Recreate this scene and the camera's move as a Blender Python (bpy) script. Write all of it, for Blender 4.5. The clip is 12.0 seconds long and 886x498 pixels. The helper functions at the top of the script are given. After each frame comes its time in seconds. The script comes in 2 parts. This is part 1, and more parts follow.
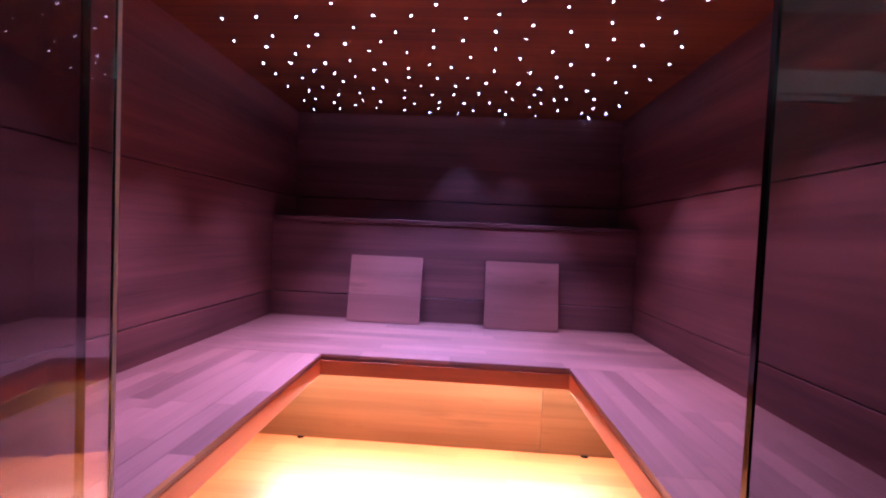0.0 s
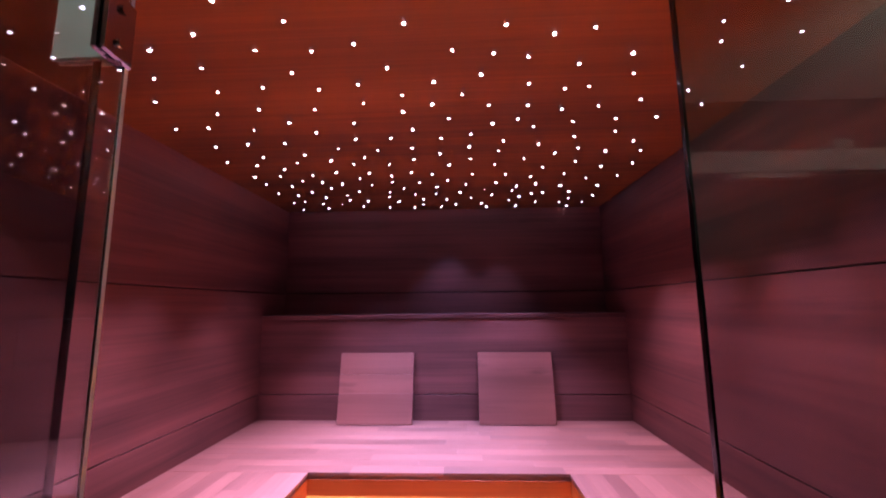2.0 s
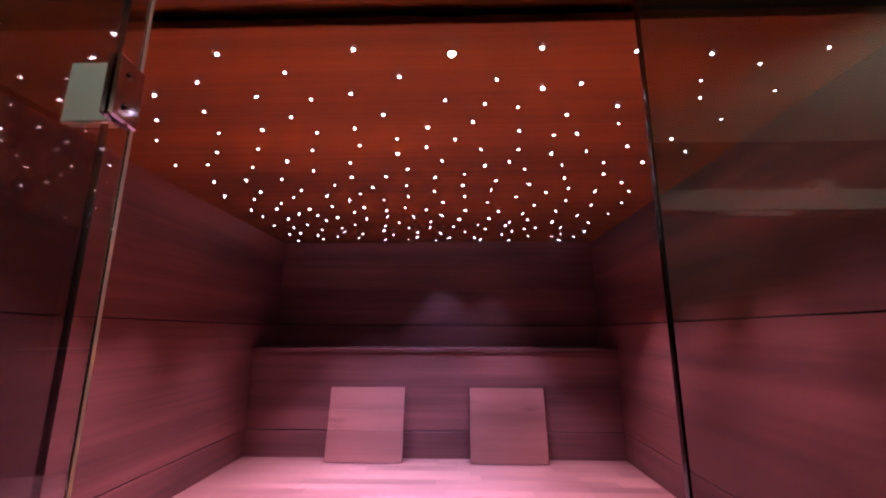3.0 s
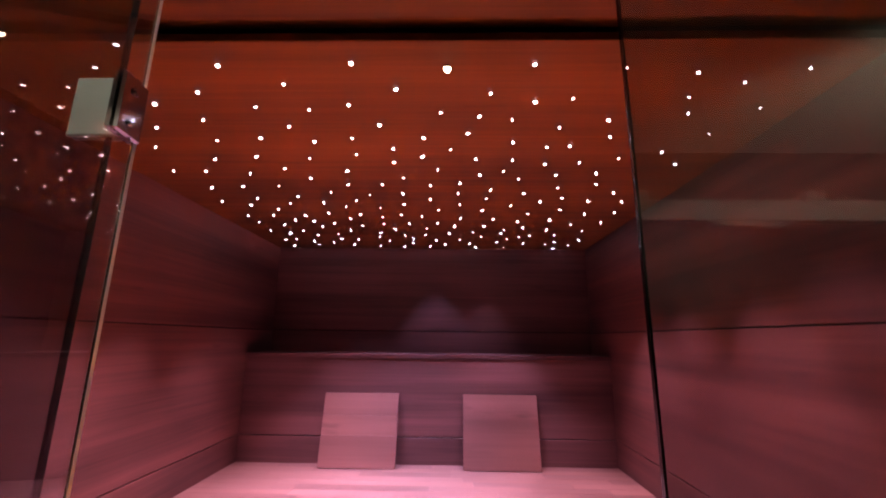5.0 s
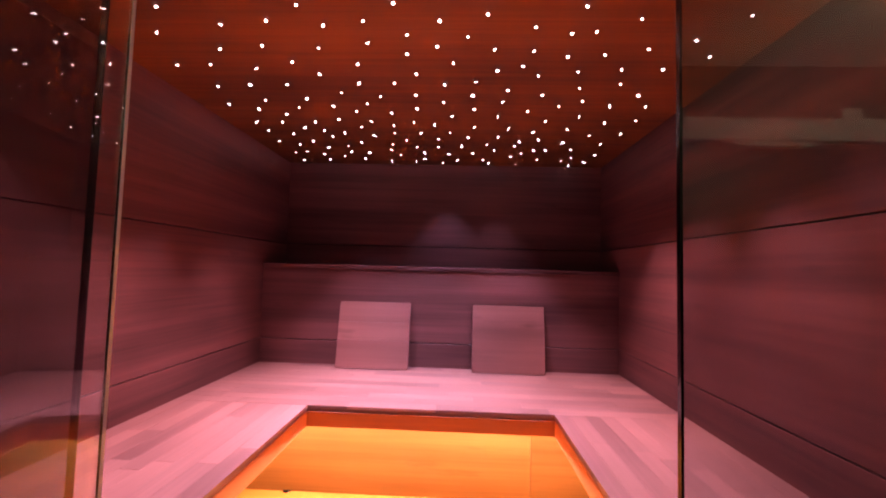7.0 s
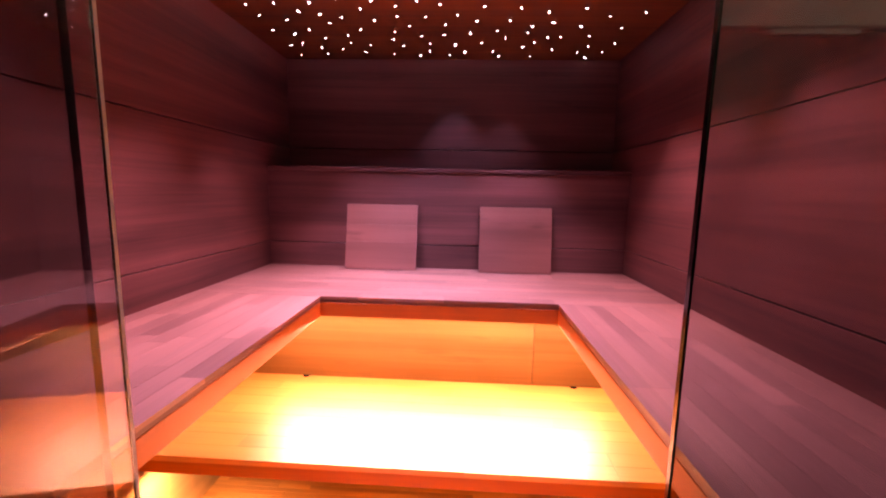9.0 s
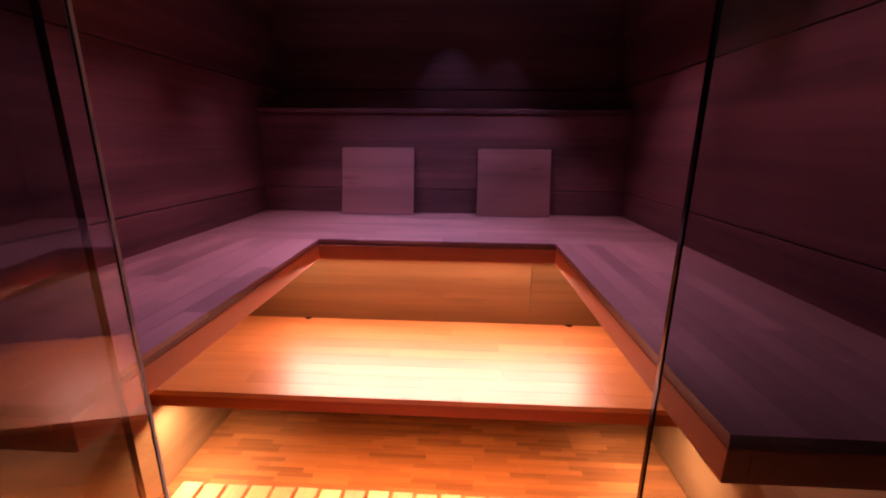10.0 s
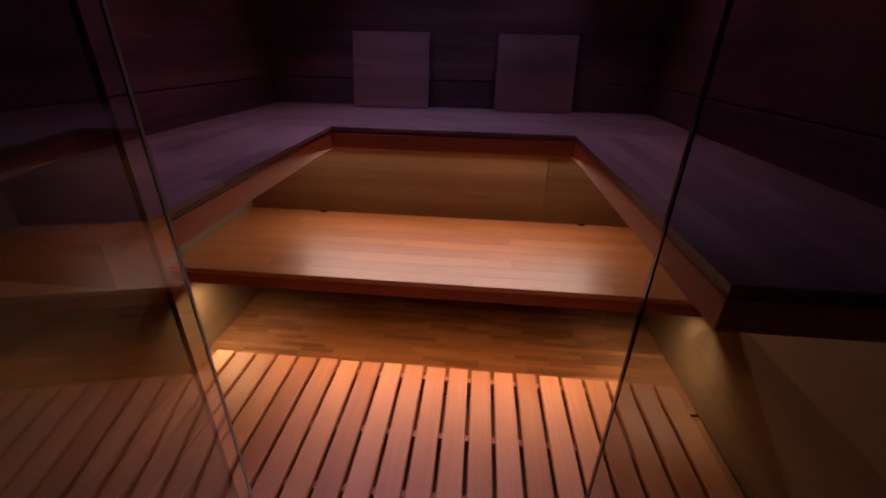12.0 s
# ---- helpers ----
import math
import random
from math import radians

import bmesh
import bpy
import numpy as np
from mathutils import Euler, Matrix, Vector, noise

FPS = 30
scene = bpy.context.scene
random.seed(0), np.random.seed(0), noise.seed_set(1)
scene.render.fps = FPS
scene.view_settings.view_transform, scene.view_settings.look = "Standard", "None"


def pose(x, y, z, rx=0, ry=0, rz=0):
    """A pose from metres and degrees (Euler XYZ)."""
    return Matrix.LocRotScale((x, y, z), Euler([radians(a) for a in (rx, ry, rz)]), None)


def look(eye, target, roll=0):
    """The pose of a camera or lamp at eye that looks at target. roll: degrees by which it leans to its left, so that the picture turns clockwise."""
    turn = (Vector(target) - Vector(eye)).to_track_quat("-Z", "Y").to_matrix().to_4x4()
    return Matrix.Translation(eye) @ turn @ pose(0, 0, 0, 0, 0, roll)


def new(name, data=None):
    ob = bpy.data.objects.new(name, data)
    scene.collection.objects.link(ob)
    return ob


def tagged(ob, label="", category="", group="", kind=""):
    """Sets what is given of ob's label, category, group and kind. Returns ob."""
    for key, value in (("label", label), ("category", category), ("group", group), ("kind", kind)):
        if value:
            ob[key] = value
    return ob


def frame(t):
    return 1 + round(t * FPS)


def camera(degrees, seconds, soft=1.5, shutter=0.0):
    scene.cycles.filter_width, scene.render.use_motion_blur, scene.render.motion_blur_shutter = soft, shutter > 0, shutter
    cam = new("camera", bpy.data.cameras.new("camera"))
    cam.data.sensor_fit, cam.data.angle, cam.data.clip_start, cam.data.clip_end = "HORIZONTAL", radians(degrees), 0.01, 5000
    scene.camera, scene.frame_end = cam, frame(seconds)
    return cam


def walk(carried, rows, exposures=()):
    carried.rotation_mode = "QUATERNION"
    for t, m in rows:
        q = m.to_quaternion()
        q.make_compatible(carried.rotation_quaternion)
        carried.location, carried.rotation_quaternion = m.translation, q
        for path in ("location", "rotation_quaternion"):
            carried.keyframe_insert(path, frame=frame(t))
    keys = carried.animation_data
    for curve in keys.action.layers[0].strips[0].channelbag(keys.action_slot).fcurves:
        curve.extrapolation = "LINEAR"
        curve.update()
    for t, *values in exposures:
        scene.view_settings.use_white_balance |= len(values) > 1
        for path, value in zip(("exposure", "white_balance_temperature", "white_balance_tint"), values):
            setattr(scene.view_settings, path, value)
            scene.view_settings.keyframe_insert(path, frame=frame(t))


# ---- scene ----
cam = camera(94.94, 12.0, soft=2.1)
PATH = [
    (0, (0.078, 0.143, 1.380), (-0.027, 2.139, 1.317), 2.49),
    (0.5, (0.085, 0.138, 1.413), (-0.003, 2.136, 1.415), 0.68),
    (1, (0.098, 0.128, 1.451), (0.013, 2.122, 1.580), -0.55),
    (1.5, (0.101, 0.121, 1.479), (0.012, 2.108, 1.696), -0.76),
    (2, (0.111, 0.112, 1.507), (0.029, 2.092, 1.784), -0.57),
    (2.5, (0.121, 0.099, 1.520), (0.077, 2.068, 1.868), -0.72),
    (3, (0.123, 0.087, 1.542), (0.065, 2.045, 1.948), 0.15),
    (3.5, (0.128, 0.068, 1.558), (0.069, 2.019, 1.997), -0.55),
    (5.5, (0.130, 0.066, 1.533), (0.083, 2.021, 1.953), 1.15),
    (6, (0.122, 0.069, 1.504), (0.062, 2.040, 1.841), 1.34),
    (6.5, (0.121, 0.082, 1.476), (0.055, 2.067, 1.710), 1.00),
    (7, (0.115, 0.088, 1.438), (0.036, 2.083, 1.548), 1.55),
    (9, (0.116, 0.105, 1.328), (0.013, 2.083, 1.054), 1.19),
    (9.5, (0.120, 0.104, 1.305), (0.029, 2.062, 0.906), 1.14),
    (10, (0.120, 0.103, 1.284), (0.030, 2.036, 0.779), 0.59),
    (10.5, (0.123, 0.100, 1.253), (0.020, 2.009, 0.666), 0.44),
    (11, (0.122, 0.093, 1.236), (0.019, 1.972, 0.556), 0.60),
    (11.5, (0.129, 0.091, 1.210), (0.028, 1.916, 0.399), 1.38),
    (12, (0.127, 0.071, 1.191), (-0.015, 1.857, 0.301), 1.33),
]
EXPOSURE = [
    (0.0, -0.38, 5250, 4), (0.5, -0.17, 5200, 0), (1.0, -0.12, 5650, -2), (1.5, -0.08, 6200, -2), (2.5, 0.06, 7000, -3), (3.5, 0.06, 7700, -4), (5.5, 0.06, 8400, -1),
    (7.0, 0.08, 9800, 6), (9.0, 0.04, 10200, 18), (9.5, -0.74, 9000, 22), (10.0, -1.68, 7500, 21), (10.5, -2.36, 6550, 13), (11.0, -2.88, 5950, -2),
    (11.5, -3.32, 5600, -13), (12.0, -3.68, 5400, -22),
]
walk(cam, [(t, look(eye, target, roll)) for t, eye, target, roll in PATH], EXPOSURE)

# ---- world and light ----
world = bpy.data.worlds.new("world")
scene.world = world
world.use_nodes = True
world.node_tree.nodes["Background"].inputs[0].default_value = (0.02, 0.018, 0.02, 1)
world.node_tree.nodes["Background"].inputs[1].default_value = 0.2

# room: x across, y into the sauna, z up
WX, YB, YU, ZC = 1.012, 2.40, 2.70, 2.128      # side walls, backrest wall, upper back wall, ceiling
YG, ZF = 0.536, -0.03                         # glass front, floor
ZU, ZL = 0.896, 0.43                          # upper and lower bench tops


def lamp(name, kind, place, target, power, colour, **more):
    data = bpy.data.lights.new(name, kind)
    data.energy, data.color = power, colour
    for key, value in more.items():
        if key == "size":
            data.shape, data.size, data.size_y = "RECTANGLE", value[0], value[1]
        elif key == "spread":
            data.spread = radians(value)
        elif key == "cone":
            data.spot_size, data.spot_blend = radians(value[0]), value[1]
        elif key == "radius":
            data.shadow_soft_size = value
    ob = new(name, data)
    ob.matrix_world = look(place, target)
    return ob


WARM = (1.0, 0.41, 0.17)
HALOGEN = (1.0, 0.61, 0.51)
STARS = ((0.74, 0.43, 0.84), (0.56, 0.42, 0.98), (0.46, 0.40, 1.0), (0.56, 0.42, 0.98), (0.74, 0.43, 0.84))
# warm tubes hidden under the upper back bench and under the lower bench
lamp("tube_light_upper", "AREA", (0, 1.925, 0.80), (0, 1.025, 0.36), 50.0, HALOGEN, size=(1.28, 0.035))
lamp("tube_light_lower", "AREA", (0, 1.37, 0.356), (0, 1.22, 0.0), 56.0, WARM, size=(1.25, 0.02), spread=156)
for sx in (-0.90, 0.90):
    lamp("tube_end_light", "AREA", (sx, 1.40, 0.356), (sx, 1.37, 0.0), 18.0, (1.0, 0.56, 0.32), size=(0.05, 0.03), spread=122)
for sx in (-0.685, 0.685):
    lamp("tube_end_light", "AREA", (sx, 1.922, 0.798), (sx, 1.022, 0.36), 5.5, HALOGEN, size=(0.05, 0.03))
# the fibre-optic sky: bundles of fibre ends with a limited cone
jitter = random.Random(21)
for ix in range(5):
    for iy in range(5):
        back = (1.22, 1.44, 1.52, 1.50, 1.24)[ix]
        x, y = -0.74 + 0.37 * ix + jitter.uniform(-0.05, 0.05), 0.96 + back * iy / 4 + jitter.uniform(-0.05, 0.05)
        lamp("star_light", "SPOT", (x, y, ZC - 0.012), (x + jitter.uniform(-0.1, 0.1), y + jitter.uniform(-0.1, 0.1), 0), 72.0 * (0.4, 1.0, 1.0, 1.2, 0.18)[iy] * (1.42, 1.15, 1.15, 1.02, 0.85)[ix] * jitter.uniform(0.75, 1.2),
             STARS[ix], cone=(jitter.uniform(58, 68), 0.7), radius=0.006)
# the brighter ceiling spot by the door
lamp("spot_light", "SPOT", (0.118, 0.853, ZC - 0.014), (0.08, 1.0, 0), 34.0, (1.0, 0.74, 0.66), cone=(56, 0.7), radius=0.01)
# dim work light in the room outside, washing the wall behind the camera
lamp("outer_light", "SPOT", (2.7, 0.15, 2.35), (2.7, -2.0, 2.62), 120.0, (1.0, 0.93, 0.86), cone=(90, 0.8), radius=0.05)
# unseen fill lamp added outside, aimed narrowly to brighten the door hinge
lamp("outer_downlight", "SPOT", (-0.95, -0.35, 2.96), (-0.38, 0.53, 1.84), 34.0, (0.88, 1.0, 1.0), cone=(18, 0.9), radius=0.03)


# ---- materials ----
def wood(name, dark, light, axis=0, rough=0.45, grain=1.0, spread=0.25, strip=0.0, bump=0.15):
    """Wood with the grain along an axis; strip: width of veneer strips across it; spread: how far pieces differ."""
    m = bpy.data.materials.new(name)
    m.use_nodes = True
    nt = m.node_tree
    n, l = nt.nodes, nt.links
    bsdf = n["Principled BSDF"]
    co, info = n.new("ShaderNodeTexCoord"), n.new("ShaderNodeObjectInfo")
    off = n.new("ShaderNodeVectorMath")
    off.operation = "MULTIPLY_ADD"
    l.new(info.outputs["Random"], off.inputs[0])
    off.inputs[1].default_value = (37.0, 53.0, 0.0 if strip else 71.0)
    l.new(co.outputs["Object"], off.inputs[2])

    def stretched(long, cross):
        mp = n.new("ShaderNodeMapping")
        s = [cross * grain] * 3
        s[axis] = long * grain
        mp.inputs["Scale"].default_value = s
        l.new(off.outputs[0], mp.inputs["Vector"])
        return mp

    def noise_on(mp, detail, rough_):
        t = n.new("ShaderNodeTexNoise")
        t.inputs["Scale"].default_value = 1.0
        t.inputs["Detail"].default_value = detail
        t.inputs["Roughness"].default_value = rough_
        l.new(mp.outputs[0], t.inputs["Vector"])
        return t.outputs["Fac"]

    def mix(a, b, f):
        x = n.new("ShaderNodeMix")
        x.inputs["Factor"].default_value = f
        l.new(a, x.inputs[2])
        l.new(b, x.inputs[3])
        return x.outputs[0]

    fine = noise_on(stretched(2.2, 95), 5, 0.6)
    broad = noise_on(stretched(0.9, 11), 3, 0.5)
    cloud = noise_on(stretched(1.6, 3.0), 2, 0.5)
    fac = mix(mix(fine, broad, 0.5), cloud, 0.42)
    if strip:
        bands = noise_on(stretched(0.35, 0.8 / strip), 2, 0.45)
        streak = noise_on(stretched(0.7, 38), 4, 0.6)
        fac = mix(mix(fac, bands, 0.5), streak, 0.16)
    else:
        fac = mix(fac, info.outputs["Random"], spread)
    ramp = n.new("ShaderNodeValToRGB")
    e = ramp.color_ramp.elements
    e[0].position, e[1].position = (0.40, 0.61) if strip else (0.34, 0.66)
    e[0].color, e[1].color = (*dark, 1), (*light, 1)
    l.new(fac, ramp.inputs[0])
    colour = ramp.outputs[0]
    if strip:
        # sparse darker figure and knots drawn out along the grain
        figure = n.new("ShaderNodeMapRange")
        figure.inputs["From Min"].default_value, figure.inputs["From Max"].default_value = 0.63, 0.78
        figure.inputs["To Min"].default_value, figure.inputs["To Max"].default_value = 1.0, 0.62
        l.new(noise_on(stretched(2.6, 13), 3, 0.55), figure.inputs["Value"])
        worn = n.new("ShaderNodeVectorMath")
        worn.operation = "SCALE"
        l.new(colour, worn.inputs[0])
        l.new(figure.outputs[0], worn.inputs["Scale"])
        colour = worn.outputs[0]
    l.new(colour, bsdf.inputs["Base Color"])
    rr = n.new("ShaderNodeMapRange")
    rr.inputs["To Min"].default_value, rr.inputs["To Max"].default_value = rough - 0.08, rough + 0.12
    l.new(broad, rr.inputs["Value"])
    l.new(rr.outputs[0], bsdf.inputs["Roughness"])
    bp = n.new("ShaderNodeBump")
    bp.inputs["Strength"].default_value, bp.inputs["Distance"].default_value = bump, 0.002
    l.new(fine, bp.inputs["Height"])
    l.new(bp.outputs[0], bsdf.inputs["Normal"])
    return m


def plain(name, colour, rough=0.5, metal=0.0, mottle=0.2, scale=8.0):
    m = bpy.data.materials.new(name)
    m.use_nodes = True
    n, l = m.node_tree.nodes, m.node_tree.links
    b = n["Principled BSDF"]
    t = n.new("ShaderNodeTexNoise")
    t.inputs["Scale"].default_value, t.inputs["Detail"].default_value = scale, 6
    ramp = n.new("ShaderNodeValToRGB")
    ramp.color_ramp.elements[0].position, ramp.color_ramp.elements[1].position = 0.3, 0.7
    ramp.color_ramp.elements[0].color = (*[c * (1 - mottle) for c in colour], 1)
    ramp.color_ramp.elements[1].color = (*[min(1, c * (1 + mottle)) for c in colour], 1)
    co = n.new("ShaderNodeTexCoord")
    l.new(co.outputs["Object"], t.inputs["Vector"])
    l.new(t.outputs["Fac"], ramp.inputs[0])
    l.new(ramp.outputs[0], b.inputs["Base Color"])
    b.inputs["Roughness"].default_value, b.inputs["Metallic"].default_value = rough, metal
    return m


def glowing(name, colour, strength):
    m = bpy.data.materials.new(name)
    m.use_nodes = True
    b = m.node_tree.nodes["Principled BSDF"]
    b.inputs["Base Color"].default_value = (0.8, 0.8, 0.8, 1)
    b.inputs["Emission Color"].default_value = (*colour, 1)
    b.inputs["Emission Strength"].default_value = strength
    return m


def glass_like(name, colour):
    m = bpy.data.materials.new(name)
    m.use_nodes = True
    b = m.node_tree.nodes["Principled BSDF"]
    b.inputs["Base Color"].default_value = (*colour, 1)
    b.inputs["Transmission Weight"].default_value = 1.0
    b.inputs["Roughness"].default_value = 0.0
    b.inputs["IOR"].default_value = 1.5
    return m


WALL_X = wood("wall_veneer_x", (0.066, 0.023, 0.021), (0.205, 0.074, 0.066), 0, 0.5, strip=0.11)
WALL_Y = wood("wall_veneer_y", (0.070, 0.023, 0.020), (0.220, 0.075, 0.064), 1, 0.5, strip=0.11)
CEIL = wood("ceiling_veneer", (0.080, 0.023, 0.005), (0.222, 0.070, 0.015), 0, 0.68, strip=0.22)
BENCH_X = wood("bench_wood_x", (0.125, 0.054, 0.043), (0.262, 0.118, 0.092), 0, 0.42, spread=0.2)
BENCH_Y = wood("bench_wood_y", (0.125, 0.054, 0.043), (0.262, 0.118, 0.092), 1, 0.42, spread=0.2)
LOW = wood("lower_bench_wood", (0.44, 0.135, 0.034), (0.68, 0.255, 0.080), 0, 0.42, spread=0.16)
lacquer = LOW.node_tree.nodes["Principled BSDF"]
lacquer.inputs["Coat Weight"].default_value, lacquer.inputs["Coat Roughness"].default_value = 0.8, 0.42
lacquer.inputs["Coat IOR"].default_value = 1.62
FASCIA_X = wood("fascia_wood_x", (0.24, 0.046, 0.006), (0.43, 0.095, 0.014), 0, 0.45)
FASCIA_Y = wood("fascia_wood_y", (0.24, 0.046, 0.006), (0.43, 0.095, 0.014), 1, 0.45)
UNDER = wood("pale_under_panel", (0.17, 0.10, 0.055), (0.31, 0.20, 0.115), 1, 0.6, strip=0.3)
RISER = wood("riser_wood", (0.20, 0.125, 0.052), (0.36, 0.235, 0.11), 0, 0.5, strip=0.07)
BOARD = wood("board_wood", (0.150, 0.054, 0.043), (0.240, 0.092, 0.072), 0, 0.5, strip=0.14)
PARQUET = wood("parquet_wood", (0.12, 0.050, 0.020), (0.30, 0.130, 0.054), 0, 0.4, spread=0.24)
DUCK = wood("duckboard_wood", (0.39, 0.16, 0.082), (0.65, 0.32, 0.175), 1, 0.5, spread=0.25)
JOINT = plain("dark_joint", (0.025, 0.012, 0.01), 0.8)
GREYGLASS = glass_like("grey_glass", (0.68, 0.69, 0.70))
LEAFGLASS = glass_like("reflective_leaf_glass", (0.94, 0.96, 0.96))
LEAFGLASS.node_tree.nodes["Principled BSDF"].inputs["IOR"].default_value = 1.72
# left pane's grey glass, darkened to imitate the dim view and set off reflections
SHADEDGLASS = glass_like("shaded_grey_glass", (0.44, 0.48, 0.50))
EDGE = plain("ground_glass_edge", (0.52, 0.62, 0.66), 0.45, 0.0, 0.1)
SEAL = plain("black_seal", (0.006, 0.007, 0.009), 0.12, 0.0, 0.3)
CHROME = plain("chrome", (0.38, 0.37, 0.40), 0.08, 1.0, 0.03)
SATIN = plain("satin_metal", (0.52, 0.53, 0.51), 0.4, 0.0, 0.08, 20)
STARLIGHT = glowing("star_glow", (0.62, 0.60, 1.0), 55.0)
SPOTGLOW = glowing("spot_glow", (1.0, 0.80, 0.76), 30.0)
PLASTER = plain("outer_plaster", (0.12, 0.105, 0.09), 0.9, 0.0, 0.12, 3)
# outer ceiling kept far paler than the walls so that it bounces lamp light
BOUNCEWHITE = plain("outer_bounce_white", (0.75, 0.72, 0.68), 0.9, 0.0, 0.08, 3)
OUTFLOOR = plain("outer_floor", (0.06, 0.055, 0.05), 0.6, 0.0, 0.3, 4)
RAIL = plain("rail_paint", (0.48, 0.47, 0.46), 0.6, 0.0, 0.12, 10)
OUTWOOD = plain("outer_dark_panel", (0.03, 0.022, 0.02), 0.5, 0.0, 0.3, 5)


# ---- builders ----
def box_bm(x0, x1, y0, y1, z0, z1, bevel=0.0, bm=None):
    own = bmesh.new()
    bmesh.ops.create_cube(own, size=1)
    for v in own.verts:
        v.co = ((x0 + x1) / 2 + v.co.x * (x1 - x0), (y0 + y1) / 2 + v.co.y * (y1 - y0), (z0 + z1) / 2 + v.co.z * (z1 - z0))
    if bevel:
        bmesh.ops.bevel(own, geom=own.edges[:], offset=bevel, segments=1, affect="EDGES", profile=0.5)
    if bm is None:
        return own
    me = bpy.data.meshes.new("tmp")
    own.to_mesh(me)
    own.free()
    bm.from_mesh(me)
    bpy.data.meshes.remove(me)
    return bm


def mesh_of(name, bm, material):
    me = bpy.data.meshes.new(name)
    bm.to_mesh(me)
    bm.free()
    me.materials.append(material)
    return me


def part(name, bm, material, parent=None, label=""):
    ob = new(name, mesh_of(name, bm, material))
    if parent:
        ob.parent = parent
    if label:
        ob["label"] = label
    return ob


def holder(name, x, y, z):
    """An Empty at a thing's base; parts built in world numbers are hung on it with place_under()."""
    ob = new(name)
    ob.location = (x, y, z)
    return ob


def place_under(ob, parent):
    ob.parent = parent
    ob.matrix_parent_inverse = Matrix.Translation(parent.location).inverted()
    return ob


def under(name, bm, material, parent, label=""):
    return place_under(part(name, bm, material, None, label), parent)


STAVES = {}


def stave_mesh(length, width, thick, material, axis):
    key = (round(length, 3), round(width, 4), thick, material.name)
    if key not in STAVES:
        lx, ly = (length, width) if axis == 0 else (width, length)
        STAVES[key] = mesh_of("stave", box_bm(-lx / 2, lx / 2, -ly / 2, ly / 2, -thick, 0, 0.0004), material)
    return STAVES[key]


def staves(parent, x0, x1, y0, y1, z, thick, axis, width, lengths, material, rng, name="stave"):
    """Butt-jointed staves that fill a rectangle, their tops at z, each an object under parent."""
    a0, a1, c0, c1 = (x0, x1, y0, y1) if axis == 0 else (y0, y1, x0, x1)
    rows = max(1, round((c1 - c0) / width))
    w = (c1 - c0) / rows
    for r in range(rows):
        a = a0
        first = True
        while a < a1 - 1e-6:
            step = rng.choice(lengths) * (rng.choice((0.4, 0.7, 1.0)) if first else 1.0)
            first = False
            step = round(step / 0.05) * 0.05
            if a1 - (a + step) < 0.12:
                step = a1 - a
            mid, c = a + step / 2, c0 + (r + 0.5) * w
            ob = new(name, stave_mesh(step - 0.0003, w - 0.0003, thick, material, axis))
            ob.location = ((mid, c) if axis == 0 else (c, mid)) + (z + rng.uniform(-0.00012, 0.00012),)
            place_under(ob, parent) if parent.location.length else setattr(ob, "parent", parent)
            a += step


# ---- structure ----
def panelled_wall(name, x0, x1, y0, y1, levels, material, face, label):
    """A wall carcass with large veneered panels on the side that faces the room; open joints between."""
    ob = tagged(part(name, box_bm(x0, x1, y0, y1, levels[0], levels[-1]), JOINT), label, "wall", kind="structure")
    g, t = 0.0025, 0.016
    for a, b in zip(levels, levels[1:]):
        lo, hi = a + (g if a > 0.5 else 0), b - (g if 0.5 < b < levels[-1] else 0)
        if face == "+x":
            bm = box_bm(x1, x1 + t, y0, y1, lo, hi, 0.001)
        elif face == "-x":
            bm = box_bm(x0 - t, x0, y0, y1, lo, hi, 0.001)
        else:
            bm = box_bm(x0, x1, y0 - t, y0, lo, hi, 0.001)
        part("panel", bm, UNDER if a < 0.5 else material, ob)
    return ob


LEVELS = [ZF, 0.40, 0.86, 1.032, 1.589, ZC + 0.02]
panelled_wall("wall_left", -1.10, -WX - 0.016, 0.56, 2.78, LEVELS, WALL_Y, "+x", "reddish-brown veneered sauna side wall with horizontal joints")
panelled_wall("wall_right", WX + 0.016, 1.10, 0.56, 2.78, LEVELS, WALL_Y, "-x", "reddish-brown veneered sauna side wall with horizontal joints")
panelled_wall("wall_back", -WX, WX, YU + 0.016, 2.78, [1.03, 1.592, ZC + 0.02], WALL_X, "-y", "dark veneered upper back wall of the sauna")
panelled_wall("wall_backrest", -WX, WX, YB + 0.016, 2.46, [ZF, 0.86, 1.031, 1.438], WALL_X, "-y", "brown veneered lower back wall behind the bench")

ledge = tagged(part("ledge", box_bm(-WX, WX, YB - 0.008, YU, 1.438, 1.46, 0.001), WALL_X), "narrow wooden ledge on top of the lower back wall", "ledge", kind="structure")

# ceiling: main veneered field, an open slot, and the strip over the door
bm = box_bm(-WX - 0.02, WX + 0.02, 0.768, YU + 0.02, ZC, ZC + 0.02, 0.002)
box_bm(-WX - 0.02, WX + 0.02, 0.50, 0.712, ZC, ZC + 0.02, 0.002, bm)
tagged(part("ceiling", bm, CEIL), "red-brown veneered sauna ceiling dotted with lights", "ceiling", kind="structure")
tagged(part("ceiling_slot", box_bm(-WX, WX, 0.70, 0.78, ZC + 0.04, ZC + 0.05), CEIL), "dark recessed slot in the ceiling", "ceiling", kind="structure")
tagged(part("ceiling_deck", box_bm(-1.1, 1.1, 0.45, 2.78, ZC + 0.06, ZC + 0.12), JOINT), "dark deck above the ceiling", "ceiling", kind="structure")

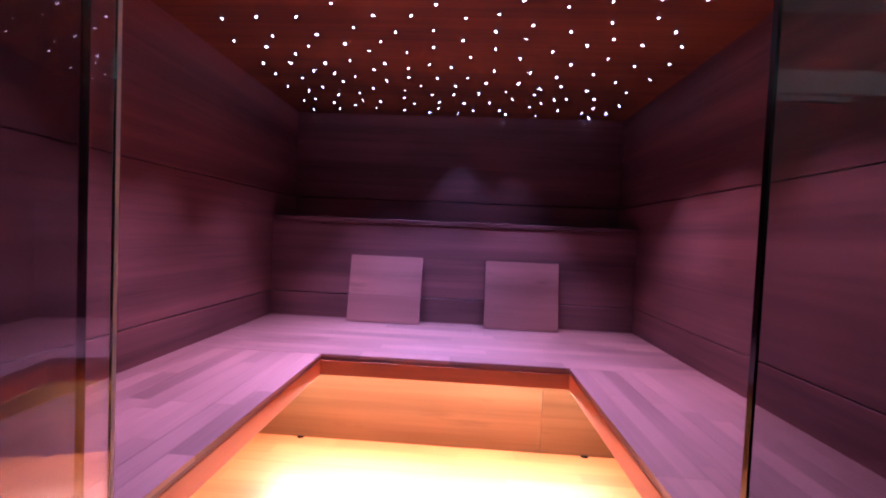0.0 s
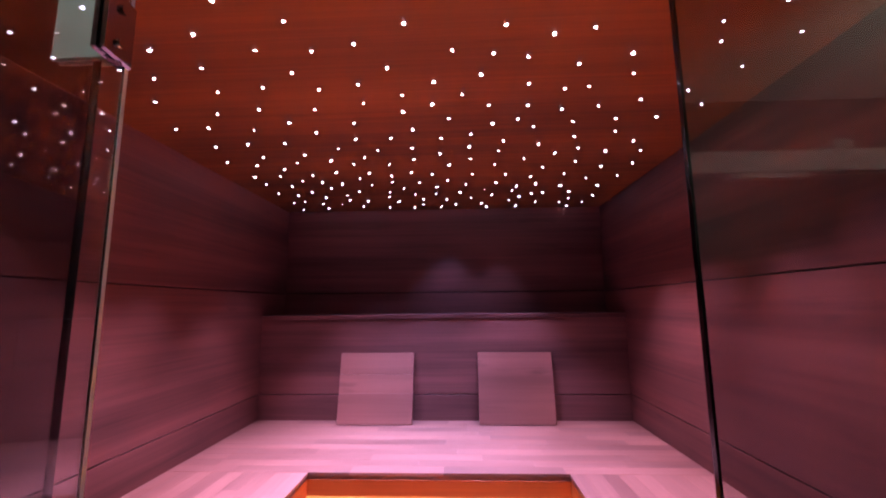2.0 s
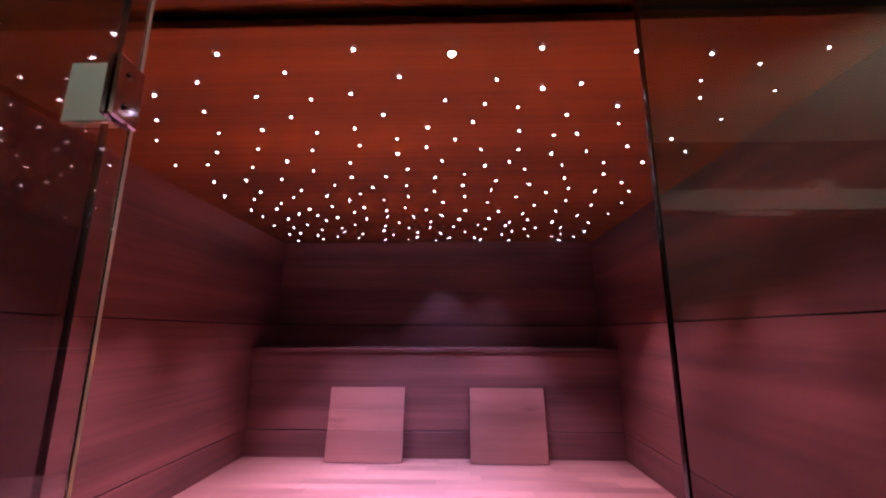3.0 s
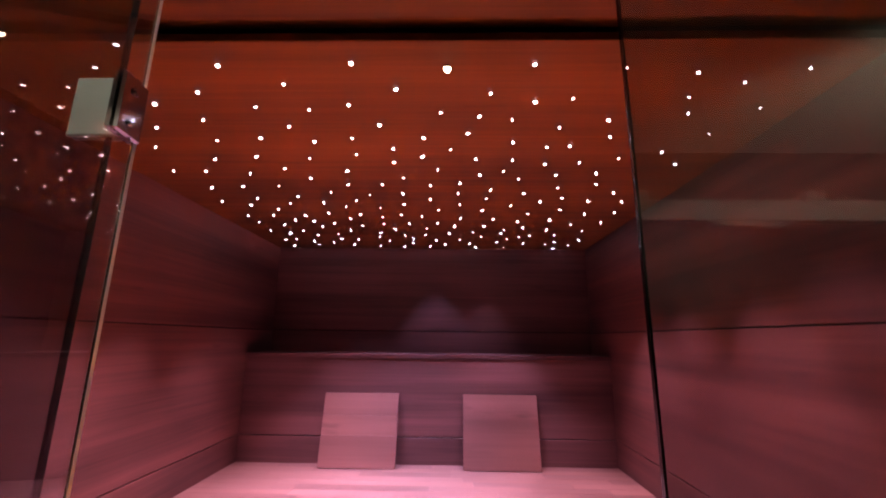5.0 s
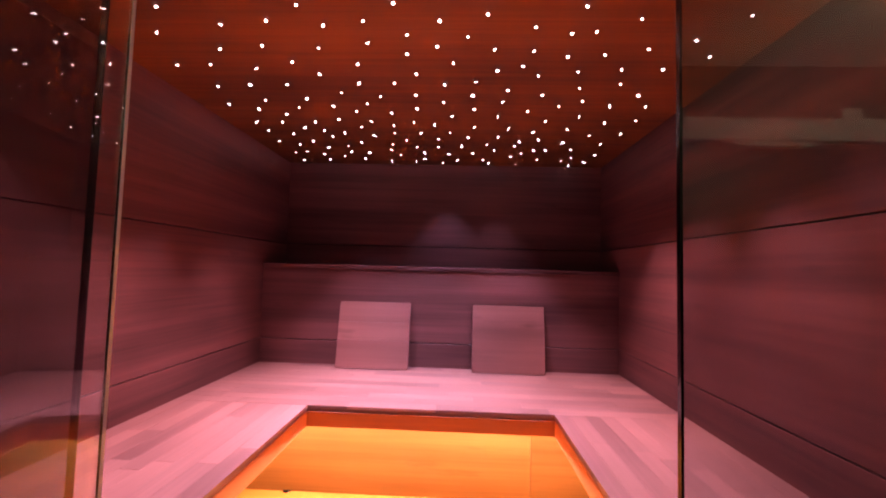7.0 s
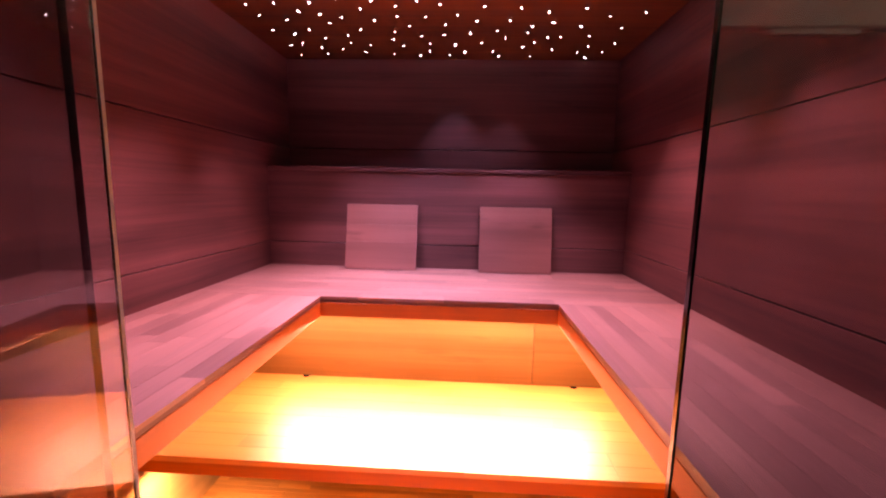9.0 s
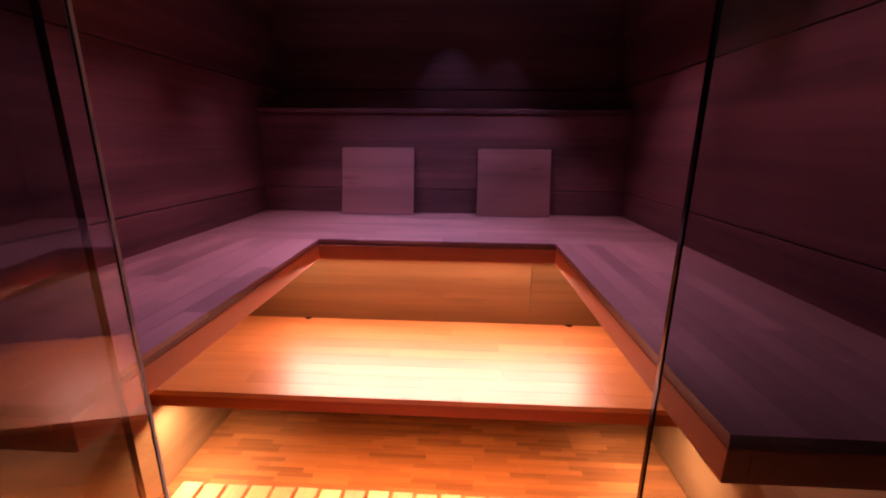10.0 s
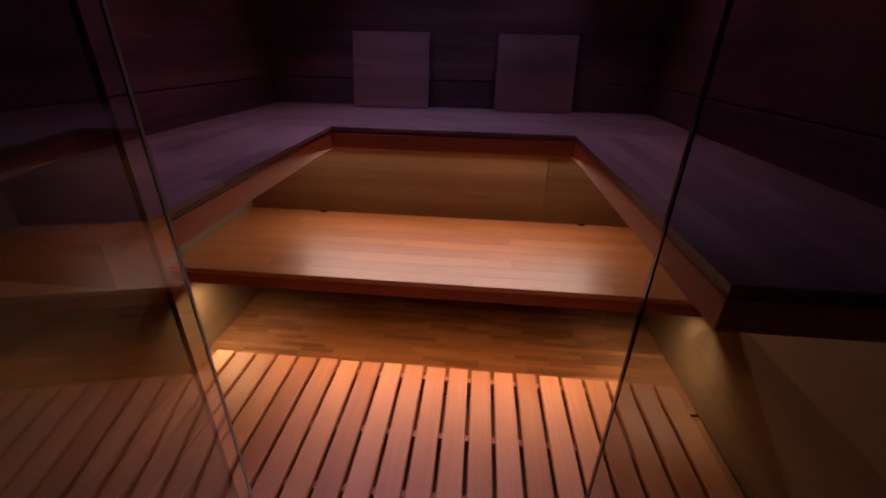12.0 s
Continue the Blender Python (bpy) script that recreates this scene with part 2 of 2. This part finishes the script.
# outer room behind the camera
bm = box_bm(-2.6, 4.6, -2.1, -2.0, ZF, 3.0)
tagged(part("wall_outer_back", bm, PLASTER), "bare greyish plaster wall outside the sauna", "wall", kind="structure")
tagged(part("wall_outer_left", box_bm(-2.7, -2.6, -2.1, 0.62, ZF, 3.0), PLASTER), "bare greyish plaster wall", "wall", kind="structure")
tagged(part("wall_outer_right", box_bm(4.6, 4.7, -2.1, 0.62, ZF, 3.0), PLASTER), "bare greyish plaster wall", "wall", kind="structure")
tagged(part("wall_front_left", box_bm(-2.6, -1.0, 0.50, 0.56, ZF, 3.0), OUTWOOD), "dark wall beside the sauna front", "wall", kind="structure")
tagged(part("wall_front_right", box_bm(1.0, 4.6, 0.50, 0.56, ZF, 3.0), OUTWOOD), "dark wall beside the sauna front", "wall", kind="structure")
tagged(part("wall_front_header", box_bm(-1.0, 1.0, 0.45, 0.50, ZC + 0.02, 3.0), OUTWOOD), "dark wall above the sauna front", "wall", kind="structure")
tagged(part("ceiling_outer", box_bm(-2.7, 4.7, -2.1, 0.62, 3.0, 3.1), BOUNCEWHITE), "plain ceiling outside, kept pale to bounce light", "ceiling", kind="structure")
tagged(part("floor_outer", box_bm(-2.7, 4.7, -2.1, 0.52, ZF - 0.08, ZF - 0.004), OUTFLOOR), "dark floor outside the sauna", "floor", kind="structure")
tagged(part("wall_outer_dado", box_bm(-2.6, 4.6, -2.0, -1.97, ZF, 2.38), OUTWOOD), "dark panelling on the outer wall", "wall", kind="structure")

rail = holder("wall_rail", 2.6, -1.95, 2.42)
under("beam", box_bm(0.6, 4.6, -2.0, -1.90, 2.42, 2.58, 0.01), RAIL, rail)
for bx in (1.55, 2.85, 4.0):
    under("bracket", box_bm(bx - 0.07, bx + 0.07, -2.0, -1.92, 2.58, 2.66, 0.006), RAIL, rail)
under("cover_strip", box_bm(2.05, 2.6, -1.99, -1.93, 2.385, 2.42, 0.004), RAIL, rail)
tagged(rail, "pale painted rail with brackets on the outer wall", "rail")


# ---- glass front ----
def pane(name, parent, x0, x1, y0, y1, z0, z1, material):
    ob = under(name, box_bm(x0, x1, y0, y1, z0, z1), material, parent)
    ob.visible_shadow = False
    return ob


for side, x0, x1, edge in (("l", -WX, -0.314, -0.314), ("r", 0.355, WX, 0.355)):
    panel = holder("glass_panel", (x0 + x1) / 2, YG, ZF)
    pane("pane", panel, x0, x1, YG - 0.003, YG + 0.003, ZF, ZC, SHADEDGLASS if side == "l" else GREYGLASS)
    s0, s1 = (edge - 0.003, edge + 0.0005) if edge < 0 else (edge - 0.003, edge)
    under("edge_strip", box_bm(s0, s1, YG - 0.0036, YG + 0.0036, ZF, ZC), SEAL, panel, "black polished glass edge")
    tagged(panel, "fixed clear glass front panel with dark edge", "glass panel", "fixed glass panels")

HX, SWING = -0.295, 7.3      # hinge line, and the degrees by which the leaf is past a right angle
# the open leaf, swung outward
door = holder("glass_door", HX, 0.556, ZF + 0.01)
leaf = part("pane", box_bm(-0.004, 0.004, -0.74, -0.0046, 0, ZC - ZF - 0.03), LEAFGLASS, door)
leaf.visible_shadow = False
part("edge_strip", box_bm(-0.0042, 0.0042, -0.0045, 0.0012, 0, ZC - ZF - 0.03), EDGE, door, "pale ground glass edge")
door.rotation_euler = (0, 0, radians(SWING))
tagged(door, "open clear glass sauna door with pale edge", "glass door")


def hinge(z):
    h = holder("door_hinge", -0.335, YG, z)
    under("front_plate", box_bm(-0.365, -0.302, YG - 0.009, YG - 0.0032, z, z + 0.083, 0.002), SATIN, h, "pale satin metal clamp plate")
    under("back_plate", box_bm(-0.365, -0.302, YG + 0.0032, YG + 0.009, z, z + 0.083, 0.002), SATIN, h)
    bm = bmesh.new()
    bmesh.ops.create_cone(bm, cap_ends=True, segments=20, radius1=0.009, radius2=0.009, depth=0.083, matrix=Matrix.Translation((-0.292, YG, z + 0.0415)))
    under("barrel", bm, CHROME, h, "polished chrome barrel")
    m = Matrix.Translation((HX, 0.556, 0)) @ Matrix.Rotation(radians(SWING), 4, "Z")
    for s0, s1 in ((0.0045, 0.010), (-0.010, -0.0045)):
        bm = box_bm(s0, s1, -0.05, 0.0, z, z + 0.083, 0.003)
        bm.transform(m)
        under("leaf_plate", bm, CHROME, h, "polished chrome clamp plate")
    for dz in (0.02, 0.063):
        bm = bmesh.new()
        bmesh.ops.create_cone(bm, cap_ends=True, segments=14, radius1=0.006, radius2=0.005, depth=0.004,
                              matrix=m @ Matrix.Translation((0.0115, -0.026, z + dz)) @ Matrix.Rotation(radians(90), 4, "Y"))
        under("screw", bm, CHROME, h)
    return tagged(h, "chrome and satin metal glass door hinge", "hinge", "door hinges")


hinge(1.793)
hinge(0.16)


# ---- benches ----
def bench(name, x0, x1, y0, y1, axis, label, overhang):
    """An upper bench: staved top on a frame; overhang: sides on which the top stands a little proud of the fascia."""
    b = holder(name, (x0 + x1) / 2, (y0 + y1) / 2, 0.812)
    f = 0.002
    fx0, fx1 = x0 + (f if "-x" in overhang else 0), x1 - (f if "+x" in overhang else 0)
    fy0 = y0 + (f if "-y" in overhang else 0)
    if "-y" in overhang:
        under("front_fascia", box_bm(fx0 + (0.036 if "-x" in overhang else 0), fx1 - (0.036 if "+x" in overhang else 0), fy0, fy0 + 0.035, 0.812, ZU - 0.026, 0.001), FASCIA_X, b)
    if "+x" in overhang:
        under("side_fascia", box_bm(fx1 - 0.035, fx1, fy0, y1, 0.812, ZU - 0.026, 0.001), FASCIA_Y, b)
    if "-x" in overhang:
        under("side_fascia", box_bm(fx0, fx0 + 0.035, fy0, y1, 0.812, ZU - 0.026, 0.001), FASCIA_Y, b)
    under("substrate", box_bm(x0 + 0.004, x1 - 0.004, y0 + 0.004, y1, ZU - 0.0258, ZU - 0.0125), WALL_X if axis == 0 else WALL_Y, b)
    return tagged(b, label, "bench", "upper benches")


UL, UR, UY, UF = -0.468, 0.499, 1.708, 0.606
BACKB = bench("upper_bench", -WX, WX, UY, YB, 0, "upper sauna bench of pale staved wood along back wall", ("-y",))
LEFTB = bench("upper_bench", -WX, UL, UF, UY - 0.001, 1, "upper sauna bench of pale staved wood along side wall", ("+x", "-y"))
RIGHTB = bench("upper_bench", UR, WX, UF, UY - 0.001, 1, "upper sauna bench of pale staved wood along side wall", ("-x", "-y"))

LOWB = holder("lower_bench", 0, 1.635, 0.36)
under("front_fascia", box_bm(-WX, WX, 1.319, 1.355, 0.362, ZL - 0.021, 0.002), FASCIA_X, LOWB)
under("substrate", box_bm(-WX, WX, 1.356, 1.953, 0.385, ZL - 0.0205), FASCIA_X, LOWB)
# two small black half discs at the back edge of the bench top
for sx in (-0.635, 0.65):
    bm = bmesh.new()
    bmesh.ops.create_cone(bm, cap_ends=True, segments=20, radius1=0.017, radius2=0.015, depth=0.002, matrix=Matrix.Translation((sx, 1.951, ZL + 0.0014)))
    bmesh.ops.bisect_plane(bm, geom=bm.verts[:] + bm.edges[:] + bm.faces[:], plane_co=(0, 1.954, 0), plane_no=(0, 1, 0), clear_outer=True)
    under("cable_grommet", bm, SEAL, LOWB, "small black half-round disc")
tagged(LOWB, "lower sauna bench of warm lacquered staved wood", "bench")

riser = tagged(part("riser_panel", box_bm(-WX, WX, 1.972, 1.99, ZF, 0.87), JOINT), "brown veneered riser between lower and upper bench", "panel", kind="structure")
for x0, x1 in ((-WX, 0.4545), (0.4565, WX)):
    part("panel", box_bm(x0, x1, 1.956, 1.972, ZF, 0.87, 0.0008), RISER, riser)


# ---- loose boards leaning on the back wall ----
def leaning_board(x0, x1, planks, label):
    m = Matrix.Translation(((x0 + x1) / 2, 2.306, ZU + 0.004)) @ Matrix.Rotation(-math.atan2(0.066, 0.352), 4, "X")
    ob = holder("backrest_board", 0, 0, 0)
    ob.matrix_world = m
    w, h = x1 - x0, 0.362
    z = 0.0
    for hh in planks:
        part("plank", box_bm(-w / 2, w / 2, 0, 0.018, z, z + hh * h - 0.0003, 0.0006), BOARD, ob)
        z += hh * h
    for bx in (-w * 0.3, w * 0.3):
        part("batten", box_bm(bx - 0.02, bx + 0.02, 0.0183, 0.028, 0.05, h - 0.05, 0.002), BOARD, ob)
    return tagged(ob, label, "backrest", "leaning backrest boards")


leaning_board(-0.545, -0.148, (0.42, 0.27, 0.31), "square reddish wooden backrest board leaning on wall")
leaning_board(0.199, 0.592, (1.0,), "square plain brown wooden backrest board leaning on wall")


# ---- duckboard ----
duck = holder("duckboard", 0, 0.94, ZF)
PITCH, SLAT, TOP = 0.0868, 0.0735, 0.06
SLATS = mesh_of("slat", box_bm(-SLAT / 2, SLAT / 2, -0.365, 0.365, -0.022, 0, 0.003), DUCK)
for i in range(-10, 11):
    ob = new("slat", SLATS)
    ob.location = (0.0159 + PITCH * i, 0.930 + random.uniform(-0.003, 0.003), TOP + random.uniform(-0.0008, 0.0008))
    place_under(ob, duck)
for y in (1.26, 1.0, 0.795, 0.60):
    under("joist", box_bm(-0.88, 0.915, y - 0.012, y + 0.012, ZF + 0.001, TOP - 0.0225, 0.002), DUCK, duck)
tagged(duck, "slatted wooden duckboard on the floor", "duckboard")


# ---- ceiling stars ----
def star_mesh(r):
    bm = bmesh.new()
    bmesh.ops.create_uvsphere(bm, u_segments=10, v_segments=6, radius=r)
    bmesh.ops.bisect_plane(bm, geom=bm.verts[:] + bm.edges[:] + bm.faces[:], plane_co=(0, 0, 0), plane_no=(0, 0, 1), clear_outer=True)
    return mesh_of("fibre_light", bm, STARLIGHT)


STAR_MESH = [star_mesh(r) for r in (0.0028, 0.0033, 0.0039)]
# places of the fibre ends, ceiling board by ceiling board from the door to the back
BOARD_A = [
    (-0.090, 0.836), (0.308, 0.841), (-0.386, 0.842), (0.509, 0.856), (0.905, 0.858), (0.673, 0.871), (0.800, 0.908), (-0.267, 0.909),
    (-0.005, 0.931), (-0.491, 0.940), (0.223, 0.947), (0.706, 0.966), (0.427, 0.968), (0.338, 0.984), (-0.634, 0.991), (-0.135, 0.996),
    (-0.379, 1.005), (0.911, 1.012), (-0.244, 1.018), (0.100, 1.032), (0.745, 1.038), (0.203, 1.050), (0.292, 1.069), (0.552, 1.070),
    (-0.555, 1.070), (-0.072, 1.097), (-0.330, 1.105), (0.430, 1.109), (-0.715, 1.111), (0.176, 1.142), (0.866, 1.147), (0.591, 1.162),
    (0.046, 1.171), (-0.168, 1.173), (-0.443, 1.173), (-0.584, 1.190), (-0.287, 1.194), (0.315, 1.198),
]
BOARD_B = [
    (0.490, 1.220), (0.423, 1.229), (-0.805, 1.232), (-0.053, 1.239), (0.126, 1.247), (0.790, 1.263), (-0.180, 1.282), (-0.516, 1.299),
    (0.033, 1.299), (0.674, 1.307), (-0.342, 1.311), (0.209, 1.316), (-0.665, 1.321), (0.332, 1.323), (0.556, 1.341), (-0.066, 1.343),
    (0.880, 1.353), (0.445, 1.355), (-0.461, 1.398), (0.081, 1.401), (-0.243, 1.413), (0.313, 1.416), (-0.756, 1.420), (-0.875, 1.422),
    (0.778, 1.431), (0.644, 1.433), (-0.606, 1.444), (0.231, 1.448), (0.505, 1.449), (-0.049, 1.477), (-0.396, 1.480), (0.377, 1.482),
    (0.160, 1.531), (0.681, 1.537), (-0.139, 1.546), (-0.273, 1.549), (0.048, 1.556), (-0.550, 1.566),
]
BOARD_C = [
    (-0.695, 1.569), (0.545, 1.573), (-0.830, 1.584), (0.284, 1.597), (0.783, 1.627), (-0.363, 1.632), (0.423, 1.637), (0.156, 1.644),
    (-0.071, 1.645), (-0.212, 1.662), (0.591, 1.686), (-0.520, 1.689), (0.275, 1.699), (-0.702, 1.706), (0.038, 1.715), (0.713, 1.730),
    (0.856, 1.733), (-0.283, 1.736), (0.510, 1.739), (-0.882, 1.752), (-0.433, 1.762), (-0.079, 1.777), (-0.588, 1.781), (0.166, 1.783),
    (0.392, 1.795), (-0.775, 1.801), (-0.348, 1.818), (-0.194, 1.829), (0.624, 1.847), (-0.677, 1.859), (0.070, 1.859), (0.273, 1.863),
    (0.885, 1.884), (0.492, 1.909), (-0.457, 1.915), (0.757, 1.915), (-0.308, 1.936), (-0.111, 1.940),
]
BOARD_D = [
    (-0.579, 1.949), (-0.739, 1.954), (-0.868, 1.961), (-0.015, 1.969), (-0.210, 1.984), (0.176, 1.992), (0.337, 2.005), (-0.372, 2.009),
    (0.616, 2.010), (-0.661, 2.032), (0.462, 2.046), (0.883, 2.054), (-0.574, 2.064), (0.058, 2.077), (-0.867, 2.079), (0.743, 2.091),
    (-0.222, 2.092), (-0.088, 2.095), (-0.481, 2.097), (-0.753, 2.124), (-0.336, 2.132), (0.301, 2.134), (0.148, 2.142), (-0.560, 2.160),
    (0.507, 2.160), (-0.003, 2.183), (-0.178, 2.202), (0.415, 2.202), (0.645, 2.207), (0.842, 2.222), (-0.692, 2.238), (-0.429, 2.244),
    (-0.882, 2.247), (0.251, 2.257), (-0.264, 2.271), (0.404, 2.284), (0.118, 2.291), (-0.788, 2.298),
]
BOARD_E = [
    (-0.014, 2.313), (-0.518, 2.316), (-0.134, 2.323), (0.720, 2.327), (0.579, 2.337), (0.517, 2.349), (-0.646, 2.352), (0.299, 2.357),
    (-0.288, 2.372), (0.459, 2.413), (0.882, 2.421), (-0.530, 2.422), (0.181, 2.422), (-0.098, 2.430), (-0.802, 2.431), (0.039, 2.447),
    (-0.431, 2.452), (-0.878, 2.458), (-0.246, 2.470), (0.757, 2.474), (0.407, 2.482), (-0.716, 2.490), (-0.602, 2.522), (0.575, 2.529),
    (-0.109, 2.546), (0.247, 2.553), (0.720, 2.561), (0.860, 2.564), (0.092, 2.565), (-0.483, 2.570), (-0.715, 2.598), (-0.320, 2.605),
    (-0.170, 2.623), (-0.887, 2.627), (0.000, 2.627), (0.287, 2.632), (0.467, 2.635), (0.792, 2.657),
]


def star(x, y, size):
    ob = new("fibre_light", STAR_MESH[size])
    ob.location = (x, y, ZC + 0.0005)
    tagged(ob, "tiny white fibre-optic star light in ceiling", "ceiling light", "ceiling stars")


rng = random.Random(11)
for board in (BOARD_A, BOARD_B, BOARD_C, BOARD_D, BOARD_E):
    for x, y in board:
        star(x, min(y, YU - 0.012), rng.choice((0, 1, 1, 2)))

spot = holder("ceiling_spot", 0.118, 0.853, ZC)
bm = bmesh.new()
bmesh.ops.create_uvsphere(bm, u_segments=14, v_segments=8, radius=0.008)
bmesh.ops.bisect_plane(bm, geom=bm.verts[:] + bm.edges[:] + bm.faces[:], plane_co=(0, 0, 0), plane_no=(0, 0, 1), clear_outer=True)
part("lens", bm, SPOTGLOW, spot, "bright pinkish-white lens")
bm = bmesh.new()
bmesh.ops.create_cone(bm, cap_ends=False, segments=20, radius1=0.0105, radius2=0.0125, depth=0.004, matrix=Matrix.Translation((0, 0, -0.0015)))
part("bezel", bm, CHROME, spot)
tagged(spot, "small bright recessed spotlight in the ceiling", "spotlight")


# ---- staves and parquet ----
rng = random.Random(4)
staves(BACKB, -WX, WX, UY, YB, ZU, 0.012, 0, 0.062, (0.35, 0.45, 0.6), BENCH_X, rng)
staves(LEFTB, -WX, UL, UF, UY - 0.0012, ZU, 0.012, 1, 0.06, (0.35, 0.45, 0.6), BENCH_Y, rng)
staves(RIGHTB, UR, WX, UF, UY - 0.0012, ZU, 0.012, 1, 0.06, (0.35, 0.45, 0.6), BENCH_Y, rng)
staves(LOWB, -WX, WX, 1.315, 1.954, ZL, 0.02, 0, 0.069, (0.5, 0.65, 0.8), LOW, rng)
FLOOR = tagged(part("floor", box_bm(-1.1, 1.1, 0.52, 2.78, ZF - 0.10, ZF - 0.009), PARQUET), "brown strip parquet floor under the benches", "floor", kind="structure")
staves(FLOOR, -WX, WX, 1.25, 1.97, ZF, 0.0085, 0, 0.026, (0.15, 0.2, 0.25), PARQUET, rng, "parquet_strip")
